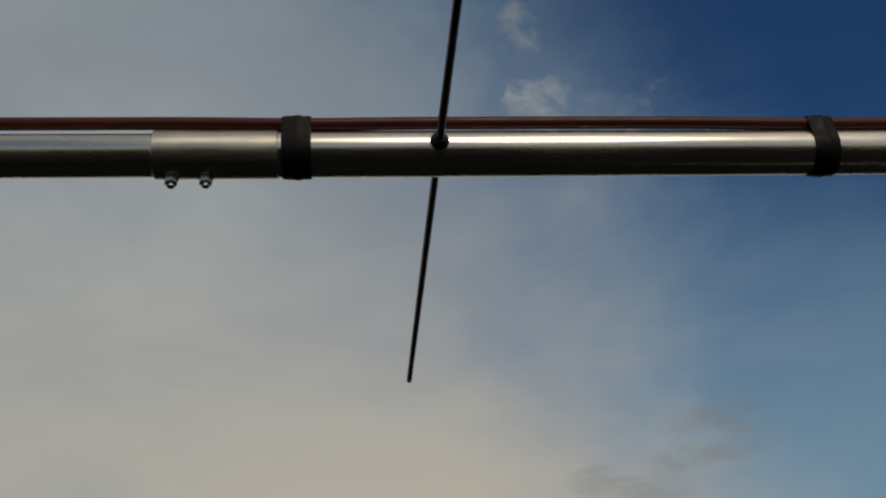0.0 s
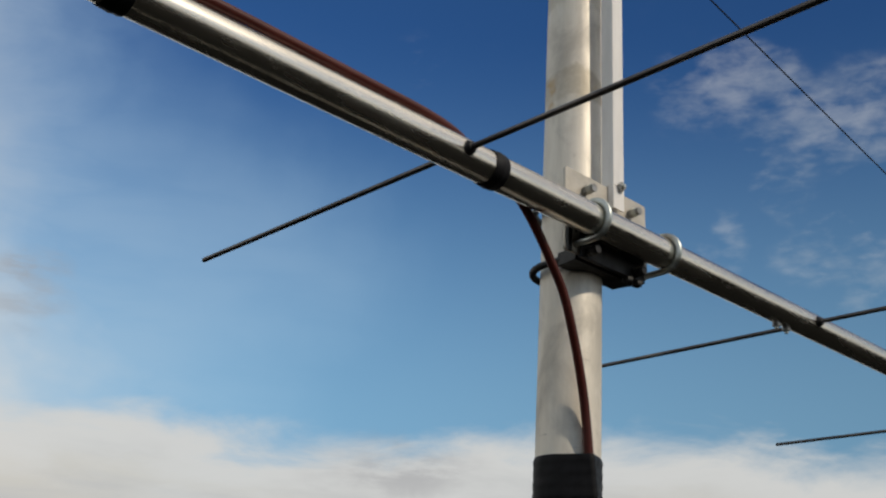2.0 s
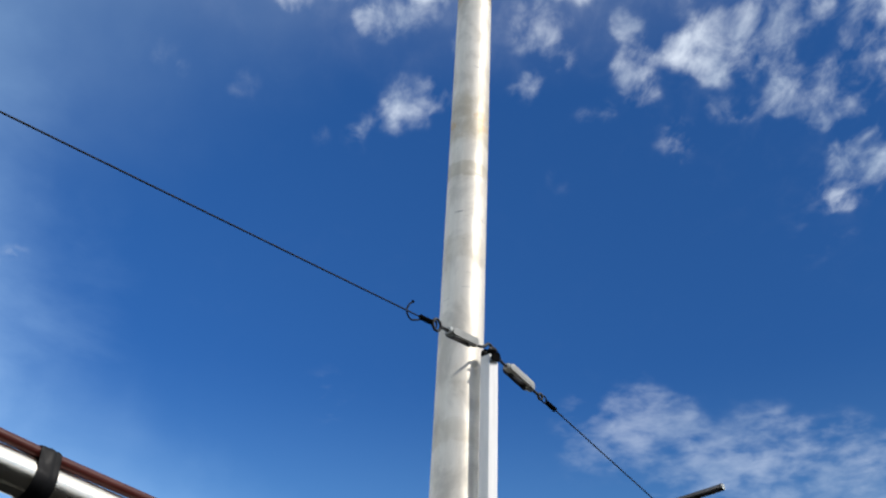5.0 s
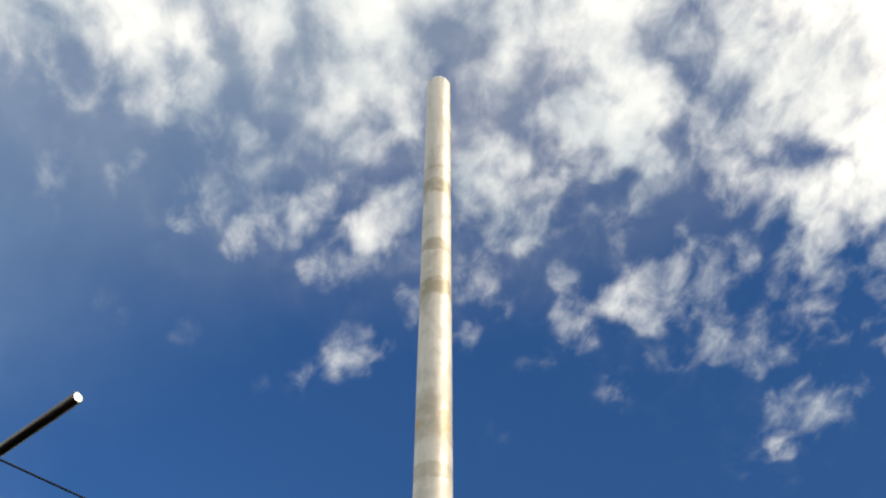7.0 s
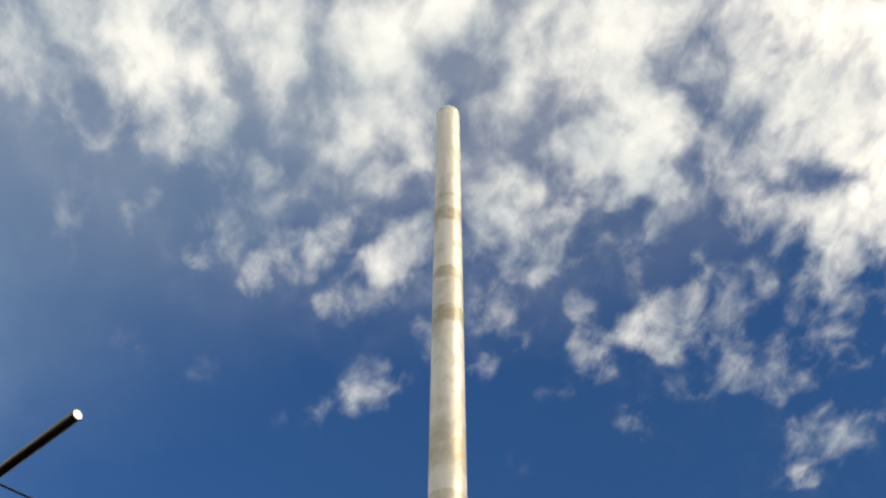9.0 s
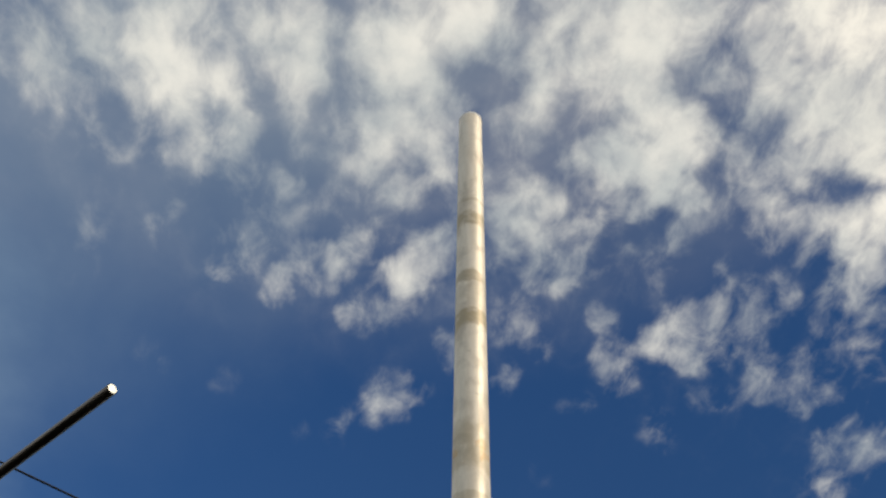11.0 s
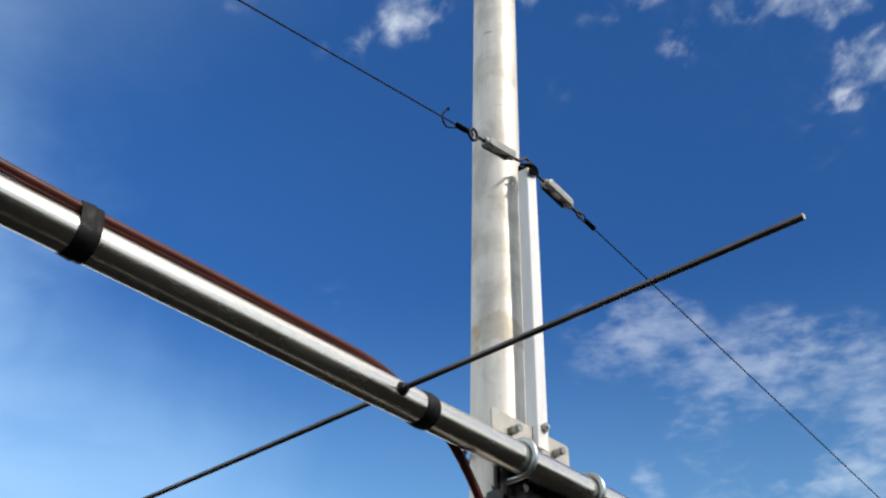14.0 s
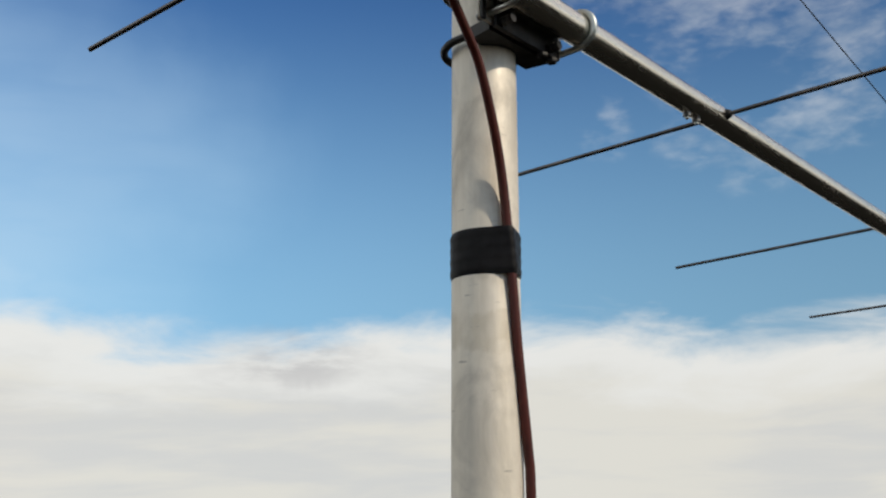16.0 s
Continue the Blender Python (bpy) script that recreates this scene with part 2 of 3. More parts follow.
low_white = mix_color(wt, rolls, (7.0, 7.1, 7.1), (8.0, 7.9, 7.4))
low_white = mix_color(wt, ramp(wt, edge, 0.12, 0.17), low_white, (8.7, 8.8, 8.7))
veil_white = mix_color(wt, ramp(wt, up, 0.22, 0.60), (11.2, 10.6, 9.6), (7.9, 9.0, 9.9))
# small grey rolls before the bank
flat = vmath(wt, "NORMALIZE", vmath(wt, "MULTIPLY", bent, (1.0, 1.0, 2.6)))
grey = 0.0
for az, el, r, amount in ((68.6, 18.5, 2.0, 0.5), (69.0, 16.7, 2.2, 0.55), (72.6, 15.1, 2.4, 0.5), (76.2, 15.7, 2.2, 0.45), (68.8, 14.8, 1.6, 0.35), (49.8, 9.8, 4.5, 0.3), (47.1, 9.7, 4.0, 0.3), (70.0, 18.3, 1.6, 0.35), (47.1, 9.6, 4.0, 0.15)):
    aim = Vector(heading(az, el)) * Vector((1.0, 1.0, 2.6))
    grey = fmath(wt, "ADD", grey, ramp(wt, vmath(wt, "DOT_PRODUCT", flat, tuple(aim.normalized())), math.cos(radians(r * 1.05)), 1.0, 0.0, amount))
grey = fmath(wt, "MULTIPLY", grey, ramp(wt, fbm(wt, vmath(wt, "MULTIPLY", way, (1.0, 1.0, 4.0)), 16.0, 5.0, 0.6), 0.35, 0.62, 0.2, 1.0))
blue = mix_color(wt, 1.0, sky.outputs[0], (0.315, 0.67, 1.06), "MULTIPLY")
blue = mix_color(wt, ramp(wt, up, 0.14, 0.56, 0.80, 0.0), blue, (2.7, 5.3, 7.4))
aside = ramp(wt, vmath(wt, "DOT_PRODUCT", way, heading(110, 0)), -0.25, 0.80, 0.80, 1.26)
blue = mix_color(wt, 1.0, blue, vmath(wt, "MULTIPLY", (1.0, 1.0, 1.0), aside), "MULTIPLY")
heaven = mix_color(wt, veil, blue, mix_color(wt, ramp(wt, veil, 0.1, 0.75), (6.4, 9.2, 11.6), veil_white))
pall = ramp(wt, vmath(wt, "DOT_PRODUCT", bent, heading(100, 60)), math.cos(radians(32)), math.cos(radians(6)), 0.0, 0.24)
pall = fmath(wt, "MULTIPLY", pall, ramp(wt, fbm(wt, combed, 4.0, 5.0, 0.5, 0.4), 0.30, 0.65, 0.6, 1.0))
heaven = mix_color(wt, pall, heaven, (4.8, 6.5, 7.6))
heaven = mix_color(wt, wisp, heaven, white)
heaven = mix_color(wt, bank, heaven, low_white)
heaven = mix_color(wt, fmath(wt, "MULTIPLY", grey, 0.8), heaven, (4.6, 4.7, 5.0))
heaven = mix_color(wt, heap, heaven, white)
shell = wt.nodes.new("ShaderNodeBackground")
shell.inputs["Strength"].default_value = 0.10
wt.links.new(heaven, shell.inputs["Color"])
wt.links.new(shell.outputs[0], wt.nodes.new("ShaderNodeOutputWorld").inputs["Surface"])

sun = new("sun", bpy.data.lights.new("sun", "SUN"))
sun.data.energy, sun.data.angle, sun.data.color = 2.8, radians(1.5), (1.0, 0.89, 0.74)
sun.matrix_world = look(heading(SUN_AZ, SUN_EL), (0, 0, 0))
scene.view_settings.exposure = 0.0


# ---- materials ----
def material(name, base, rough, metal=0.0, spread=0.0, scale=20.0, stretch=(1, 1, 1), bump=0.0, bump_scale=60.0, rough_spread=0.1, second=None, second_scale=4.0, second_at=(0.55, 0.7)):
    m = bpy.data.materials.new(name)
    m.use_nodes = True
    t = m.node_tree
    b = t.nodes["Principled BSDF"]
    where = vmath(t, "MULTIPLY", t.nodes.new("ShaderNodeTexCoord").outputs["Object"], stretch)
    grain = fbm(t, where, scale, 8.0, 0.6)
    low, high = tuple(max(c * (1 - spread), 0) for c in base), tuple(min(c * (1 + spread), 1) for c in base)
    color = mix_color(t, ramp(t, grain, 0.3, 0.7), low, high)
    if second:
        spots = ramp(t, fbm(t, where, second_scale, 7.0, 0.65, 0.4), second_at[0], second_at[1])
        color = mix_color(t, spots, color, second)
    t.links.new(color, b.inputs["Base Color"])
    t.links.new(ramp(t, fbm(t, where, scale * 1.7, 5.0, 0.6), 0.25, 0.75, max(rough - rough_spread, 0.03), min(rough + rough_spread, 1.0)), b.inputs["Roughness"])
    b.inputs["Metallic"].default_value = metal
    if bump:
        n = t.nodes.new("ShaderNodeBump")
        n.inputs["Strength"].default_value, n.inputs["Distance"].default_value = bump, 0.002
        t.links.new(fbm(t, where, bump_scale, 6.0, 0.6), n.inputs["Height"])
        t.links.new(n.outputs[0], b.inputs["Normal"])
    return m


BOOM = material("drawn_aluminium", (.72, .67, .58), .25, 1.0, .06, 30, (.15, 1, 1), 0, 40, .05, (.58, .55, .49), 9, (.5, .8))
SLEEVE = material("dull_aluminium", (.58, .54, .46), .36, 1.0, .12, 40, (.4, 3, 3), .08, 60, .08)
ROD = material("weathered_rod", (.115, .105, .10), .36, .85, .30, 40, (1, .3, 1), 0, 120, .10, (.22, .19, .16), 14)
CUT = material("cut_aluminium", (.50, .52, .49), .45, .4, .08, 200)
RUBBER = material("black_rubber", (.018, .017, .017), .55, 0, .3, 80, bump=.1)
TAPE = material("vinyl_tape", (.007, .007, .008), .55, 0, .35, 50, (1, 1, 1), .25, 70, .12)
BROWN = material("brown_jacket", (.072, .0125, .0080), .45, 0, .18, 30, bump=.08, rough_spread=.1, second=(.050, .0105, .008), second_scale=7)
ZINC = material("zinc_plate", (.50, .53, .50), .42, .9, .16, 50, bump=.08, second=(.40, .39, .36), second_scale=12)
ZINC_DARK = material("dull_zinc", (.30, .30, .29), .45, .8, .25, 60, bump=.15, second=(.17, .15, .12), second_scale=25)
PLATE = material("galvanised_plate", (.52, .48, .41), .52, .5, .12, 30, bump=.12, second=(.40, .37, .31), second_scale=10)
# near black; also carries the shade under the boom and on far bars
STEEL = material("steel_and_shade", (.022, .021, .020), .5, .4, .3, 40, bump=.15, second=(.045, .036, .028), second_scale=18)
CAST = material("matt_zinc", (.42, .42, .39), .55, .10, .14, 60, bump=.1, second=(.36, .35, .32), second_scale=30)
BLACK = material("black_paint", (.006, .006, .006), .7, 0, .3, 60, bump=.2)
WIRE = material("dark_wire", (.016, .016, .016), .6, 0, .3, 90)
for dull, level in ((TAPE, .15), (BROWN, .3), (RUBBER, .25), (BLACK, .0), (WIRE, .1)):
    dull.node_tree.nodes["Principled BSDF"].inputs["Specular IOR Level"].default_value = level
WHITE = material("pale_aluminium", (.82, .80, .76), .50, .10, .07, 30, (2, 2, .3), .06, 60, .1, (.58, .57, .53), 7, (.55, .85))
# albedo set far down to keep the boom's underside dark
EARTH = material("near_black_ground", (.010, .010, .009), .95, 0, .35, .9, (1, 1, 1), .6, 9, .05, (.016, .015, .013), .25)
EARTH.node_tree.nodes["Principled BSDF"].inputs["Specular IOR Level"].default_value = .0


def mast_material():
    m = bpy.data.materials.new("weathered_pole")
    m.use_nodes = True
    t = m.node_tree
    b = t.nodes["Principled BSDF"]
    place = t.nodes.new("ShaderNodeTexCoord").outputs["Object"]
    xyz = t.nodes.new("ShaderNodeSeparateXYZ")
    t.links.new(place, xyz.inputs[0])
    z = fmath(t, "ADD", xyz.outputs["Z"], fmath(t, "MULTIPLY", fmath(t, "SUBTRACT", fbm(t, place, 22, 5, .6), .5), .06))
    streaks = fbm(t, vmath(t, "MULTIPLY", place, (1, 1, .12)), 55, 7, .6)
    blotch = fbm(t, vmath(t, "MULTIPLY", place, (1, 1, .7)), 17, 7, .62, .5)
    color = mix_color(t, ramp(t, streaks, .3, .7), (.70, .645, .545), (.83, .775, .67))
    color = mix_color(t, ramp(t, blotch, .44, .70, 0.0, .75), color, (.50, .46, .39))
    # bands of old tape glue: height above the boom, half width, strength
    for mid, half, amount in ((1.950, .039, .8), (2.049, .008, .45), (1.676, .020, .65), (1.59, .05, .22), (1.502, .035, .85), (1.078, .068, .55), (.9375, .018, .5), (.74, .03, .2), (.367, .020, .3), (.222, .022, .5), (-.37, .02, .3)):
        off = fmath(t, "ABSOLUTE", fmath(t, "SUBTRACT", z, ZB + mid))
        patch = fmath(t, "MULTIPLY", ramp(t, off, half * .75, half * 1.2, amount, 0.0), ramp(t, fbm(t, place, 30, 6, .6), .28, .55, .25, 1.0))
        color = mix_color(t, patch, color, (.40, .335, .215))
    spot = fmath(t, "MULTIPLY", ramp(t, fmath(t, "ABSOLUTE", fmath(t, "SUBTRACT", z, ZB + .214)), .008, .03, .7, 0.0), ramp(t, fbm(t, place, 28, 4, .5), .46, .6))
    color = mix_color(t, spot, color, (.52, .33, .12))
    rust = fmath(t, "MULTIPLY", ramp(t, fmath(t, "ABSOLUTE", fmath(t, "SUBTRACT", z, ZB + 1.062)), .02, .05, .5, 0.0), ramp(t, fbm(t, place, 36, 4, .5), .5, .62))
    color = mix_color(t, rust, color, (.50, .31, .10))
    # two short gouges
    for at, wide in (((.3096, .0511, ZB + .9218), (90, 90, 420)), ((.2807, .0727, ZB + .8234), (70, 70, 600))):
        far = t.nodes.new("ShaderNodeVectorMath")
        far.operation = "LENGTH"
        t.links.new(vmath(t, "MULTIPLY", vmath(t, "SUBTRACT", place, at), wide), far.inputs[0])
        color = mix_color(t, ramp(t, fmath(t, "ADD", far.outputs["Value"], fbm(t, place, 140, 3, .6)), .9, 1.4, .75, 0.0), color, (.14, .12, .10))
    # scratches
    nick = ramp(t, fbm(t, vmath(t, "MULTIPLY", place, (.6, .6, 6)), 46, 3, .5), .70, .76)
    color = mix_color(t, fmath(t, "MULTIPLY", nick, .6), color, (.25, .23, .20))
    t.links.new(color, b.inputs["Base Color"])
    b.inputs["Metallic"].default_value = .30
    t.links.new(ramp(t, blotch, .3, .7, .48, .62), b.inputs["Roughness"])
    n = t.nodes.new("ShaderNodeBump")
    n.inputs["Strength"].default_value, n.inputs["Distance"].default_value = .25, .002
    t.links.new(fmath(t, "ADD", fbm(t, vmath(t, "MULTIPLY", place, (1, 1, .5)), 30, 6, .6), streaks), n.inputs["Height"])
    t.links.new(n.outputs[0], b.inputs["Normal"])
    return m


# ---- plan: boom along x, rods along y, height of the boom over the ground ----
ZB = 2.1
RB, RM = 0.0186, 0.03755
LEAN_X, LEAN_Y = 0.0369, 0.0039
POLE = mast_material()


def mast_at(z):
    return Vector((0.2847 + LEAN_X * (z - ZB), 0.0835 + LEAN_Y * (z - ZB), z))


# ---- mesh helpers ----
def part(name, bm, mat, parent=None, label="", smooth=True):
    me = bpy.data.meshes.new(name)
    bmesh.ops.recalc_face_normals(bm, faces=bm.faces)
    if smooth:
        for f in bm.faces:
            f.smooth = len(f.verts) == 4
        for e in bm.edges:
            if len(e.link_faces) == 2 and e.calc_face_angle(0) > 0.7:
                e.smooth = False
    bm.to_mesh(me)
    bm.free()
    for one in (mat if isinstance(mat, (list, tuple)) else [mat]):
        me.materials.append(one)
    ob = new(name, me)
    ob.parent = parent
    if label:
        ob["label"] = label
    return ob


def empty(name, label, category, group=""):
    return tagged(new(name), label, category, group)


def frames_along(points):
    pts = [Vector(p) for p in points]
    out, side = [], None
    for i, p in enumerate(pts):
        d = (pts[min(i + 1, len(pts) - 1)] - pts[max(i - 1, 0)]).normalized()
        if side is None:
            side = d.orthogonal().normalized()
        side = (side - d * side.dot(d)).normalized()
        out.append((p, side, d.cross(side)))
    return out


def smooth_path(points, steps=8):
    pts = [Vector(p) for p in points]
    pts = [pts[0] * 2 - pts[1]] + pts + [pts[-1] * 2 - pts[-2]]
    out = []
    for a, b, c, d in zip(pts, pts[1:], pts[2:], pts[3:]):
        for i in range(steps):
            u = i / steps
            out.append(0.5 * ((2 * b) + (c - a) * u + (2 * a - 5 * b + 4 * c - d) * u * u + (3 * b - a - 3 * c + d) * u ** 3))
    return out + [pts[-2]]


def sweep(bm, points, radius, sides=16, closed=False, cap=True):
    rings, n = [], len(points)
    fr = frames_along(points)
    if closed:
        fr = fr[:-1] if (Vector(points[0]) - Vector(points[-1])).length < 1e-6 else fr
    for i, (p, u, v) in enumerate(fr):
        r = radius(i / max(n - 1, 1)) if callable(radius) else radius
        rings.append([bm.verts.new(p + (u * math.cos(a) + v * math.sin(a)) * r) for a in (2 * math.pi * k / sides for k in range(sides))])
    pairs = list(zip(rings, rings[1:])) + ([(rings[-1], rings[0])] if closed else [])
    for a, b in pairs:
        for k in range(sides):
            bm.faces.new((a[k], a[(k + 1) % sides], b[(k + 1) % sides], b[k]))
    caps = []
    if cap and not closed:
        caps = [bm.faces.new(rings[0][::-1]), bm.faces.new(rings[-1])]
    return caps


def tube(a, b, radius, sides=24, inner=None, chamfer=0.0):
    """A round bar or pipe from a to b, its rims chamfered."""
    bm = bmesh.new()
    a, b = Vector(a), Vector(b)
    d = (b - a).normalized()
    u = d.orthogonal().normalized()
    v = d.cross(u)
    L = (b - a).length
    rows = [(0, radius - chamfer), (chamfer, radius), (L - chamfer, radius), (L, radius - chamfer)] if chamfer else [(0, radius), (L, radius)]
    if inner:
        rows = rows + [(L, inner), (0, inner)]
    rings = [[bm.verts.new(a + d * s + (u * math.cos(t) + v * math.sin(t)) * r) for t in (2 * math.pi * k / sides for k in range(sides))] for s, r in rows]
    for p, q in list(zip(rings, rings[1:])) + ([(rings[-1], rings[0])] if inner else []):
        for k in range(sides):
            bm.faces.new((p[k], p[(k + 1) % sides], q[(k + 1) % sides], q[k]))
    if not inner:
        bm.faces.new(rings[0][::-1]).material_index = 0
        bm.faces.new(rings[-1])
    return bm


def block(lo, hi, bevel=0.001):
    bm = bmesh.new()
    lo, hi = Vector(lo), Vector(hi)
    bmesh.ops.create_cube(bm, size=1.0, matrix=Matrix.Translation((lo + hi) / 2) @ Matrix.Diagonal((*(hi - lo), 1)))
    if bevel:
        bmesh.ops.bevel(bm, geom=list(bm.edges), offset=bevel, segments=2, affect="EDGES", profile=0.6)
    return bm


def prism(outline, axis, lo, hi, bevel=0.0008):
    """A flat outline pushed along an axis ('x', 'y' or 'z')."""
    bm = bmesh.new()
    order = {"x": lambda p, h: (h, p[0], p[1]), "y": lambda p, h: (p[0], h, p[1]), "z": lambda p, h: (p[0], p[1], h)}[axis]
    a = [bm.verts.new(order(p, lo)) for p in outline]
    b = [bm.verts.new(order(p, hi)) for p in outline]
    bm.faces.new(a)
    bm.faces.new(b[::-1])
    for i in range(len(a)):
        j = (i + 1) % len(a)
        bm.faces.new((a[i], b[i], b[j], a[j]))
    bmesh.ops.recalc_face_normals(bm, faces=bm.faces)
    if bevel:
        bmesh.ops.bevel(bm, geom=list(bm.edges), offset=bevel, segments=1, affect="EDGES")
    return bm


def hex_nut(centre, axis, across, height, hole=0.0):
    bm = bmesh.new()
    c, d = Vector(centre), Vector(axis).normalized()
    u = d.orthogonal().normalized()
    v = d.cross(u)
    r = across / math.sqrt(3)
    rings = []
    for s, k in ((0, .92), (height * .12, 1), (height * .88, 1), (height, .92)):
        rings.append([bm.verts.new(c + d * s + (u * math.cos(a) + v * math.sin(a)) * r * k) for a in (math.pi / 3 * i for i in range(6))])
    for p, q in zip(rings, rings[1:]):
        for i in range(6):
            bm.faces.new((p[i], p[(i + 1) % 6], q[(i + 1) % 6], q[i]))
    bm.faces.new(rings[0][::-1])
    bm.faces.new(rings[-1])
    return bm


def hull_wrap(stations, circles, lift):
    """A band wound tight round circles (y, z, radius) in the plane across x; stations are (x, extra)."""
    def outline(extra):
        pts = []
        for k in range(56):
            a = 2 * math.pi * k / 56
            d = Vector((math.cos(a), math.sin(a)))
            best = max(circles, key=lambda c: c[0] * d.x + c[1] * d.y + c[2])
            pts.append((best[0] + d.x * (best[2] + extra), best[1] + d.y * (best[2] + extra)))
        return pts
    bm = bmesh.new()
    rings = []
    for x, extra in stations:
        rings.append([bm.verts.new((x, y, ZB + z)) for y, z in outline(lift + extra)])
    for p, q in zip(rings, rings[1:]):
        for k in range(len(p)):
            j = (k + 1) % len(p)
            bm.faces.new((p[k], p[j], q[j], q[k]))
    return bm


# ---- ground: out of view, near black so metal undersides reflect dark ----
bm = bmesh.new()
rings = [[bm.verts.new((0, 0, 0))]]
for r in (3, 8, 20, 60, 200, 700, 2500):
    rings.append([bm.verts.new((r * math.cos(a), r * math.sin(a), 0.0)) for a in (2 * math.pi * k / 64 for k in range(64))])
for k in range(64):
    bm.faces.new((rings[0][0], rings[1][k], rings[1][(k + 1) % 64]))
for p, q in zip(rings[1:], rings[2:]):
    for k in range(64):
        bm.faces.new((p[k], q[k], q[(k + 1) % 64], p[(k + 1) % 64]))
tagged(part("ground", bm, EARTH, smooth=False), "unseen flat ground reaching the horizon, near black to darken reflections", "ground", kind="structure")

# ---- mast ----
bm = bmesh.new()
TOP = ZB + 2.608
bands = [0.0 + (TOP - 0.004) * i / 40 for i in range(41)] + [TOP]
outer, sides = [], 64
for i, z in enumerate(bands):
    r = RM - 0.000507 * (z - ZB)
    r -= 0.002 if i == len(bands) - 1 else 0.0
    c = mast_at(z)
    outer.append([bm.verts.new((c.x + r * math.cos(2 * math.pi * k / sides), c.y + r * math.sin(2 * math.pi * k / sides), z)) for k in range(sides)])
c = mast_at(TOP)
rim = [bm.verts.new((c.x + .0325 * math.cos(2 * math.pi * k / sides), c.y + .0325 * math.sin(2 * math.pi * k / sides), TOP)) for k in range(sides)]
deep = [bm.verts.new((v.co.x, v.co.y, TOP - 0.3)) for v in rim]
for p, q in list(zip(outer, outer[1:])) + [(outer[-1], rim), (rim, deep)]:
    for k in range(sides):
        bm.faces.new((p[k], p[(k + 1) % sides], q[(k + 1) % sides], q[k]))
bm.faces.new(deep)
mast = tagged(part("mast", bm, POLE), "weathered pale aluminium pole with bands of old tape glue", "antenna mast")

cap = bmesh.new()
rows = []
for h, r in ((-.012, .0372), (-.002, .0372), (.0005, .0364), (.002, .0345), (.0026, .030)):
    rows.append([cap.verts.new((c.x + r * math.cos(2 * math.pi * k / sides), c.y + r * math.sin(2 * math.pi * k / sides), TOP + h)) for k in range(sides)])
for p, q in zip(rows, rows[1:]):
    for k in range(sides):
        cap.faces.new((p[k], p[(k + 1) % sides], q[(k + 1) % sides], q[k]))
cap.faces.new(rows[-1])
part("end_cap", cap, WHITE, mast, "pale rounded end cap")

# ---- antenna: boom and rods ----
antenna = empty("yagi_antenna", "long boom antenna of polished aluminium tube with thin dark cross rods", "antenna")
part("boom", tube((-.822, 0, ZB), (4.05, 0, ZB), RB, 56, RB - .002, .0006), BOOM, antenna)
part("boom", tube((-2.4, 0, ZB - .0006), (-.84, 0, ZB - .0006), .0172, 56, .0152, .0006), BOOM, antenna)
sleeve = part("boom_sleeve", tube((-.914, 0, ZB), (-.818, 0, ZB), .0192, 56, .0173, .0007), SLEEVE, antenna, "dull aluminium sleeve joining two tubes")
for x in (-.9, -.8735):
    bolt = part("bolt", tube((x, .002, ZB - .0285), (x, .002, ZB + .0215), .003, 16, None, .0004), ZINC, sleeve)
    part("nut", hex_nut((x, .002, ZB - .0200), (0, 0, -1), .0095, .0055), ZINC, sleeve)
    part("washer", tube((x, .002, ZB - .0202), (x, .002, ZB - .0184), .0060, 20, .003), ZINC_DARK, sleeve)
# worn stamp on the tube, no longer legible
for i, w in enumerate((.0042, .0030, .0046, .0030, .0038)):
    a = radians(-38)
    bar = block((-w / 2, -.0016, -.00015), (w / 2, .0016, .0002), 0)
    stamp = part("stamp_mark", bar, SLEEVE, antenna)
    stamp.matrix_basis = Matrix.Translation((-.470 + .0068 * i, RB * math.sin(a), ZB + RB * math.cos(a))) @ Matrix.Rotation(-a, 4, "X")

ROD_R = .0032


def element(x, near, far):
    bm = tube((x, -near, ZB), (x, far, ZB), ROD_R, 20, None, .0004)
    for f in bm.faces:
        if len(f.verts) > 4:
            f.material_index = 1
    rod = part("rod", bm, [ROD, CUT], antenna, "dark weathered metal rod with bright sawn ends")
    for s in (-1, 1):
        prof = [(0.0, .0078), (.0012, .0078), (.0030, .0068), (.0048, .0062), (.0066, .0052), (.0072, .0034)]
        g = bmesh.new()
        loops = [[g.verts.new((x + r * math.cos(2 * math.pi * k / 24), s * (RB - .0014 + d), ZB + r * math.sin(2 * math.pi * k / 24))) for k in range(24)] for d, r in prof]
        for p, q in zip(loops, loops[1:]):
            for k in range(24):
                g.faces.new((p[k], p[(k + 1) % 24], q[(k + 1) % 24], q[k]))
        part("grommet", g, RUBBER, rod, "black rubber grommet")
    return rod


for x, near, far in ((-.6916, .4718, .4851), (0.0, .4680, .4655), (.7165, .4620, .4620), (1.4475, .4600, .4575), (2.1890, .4540, .4522)):
    element(x, near, far)

# screws of the next boom joint
for x in (.6305, .6575):
    screw = part("screw", tube((x, .002, ZB - .0280), (x, .002, ZB + .021), .0028, 14, None, .0004), ZINC, antenna)
    part("nut", hex_nut((x, .002, ZB - .0184), (0, 0, -1), .0100, .0060), ZINC_DARK, screw)

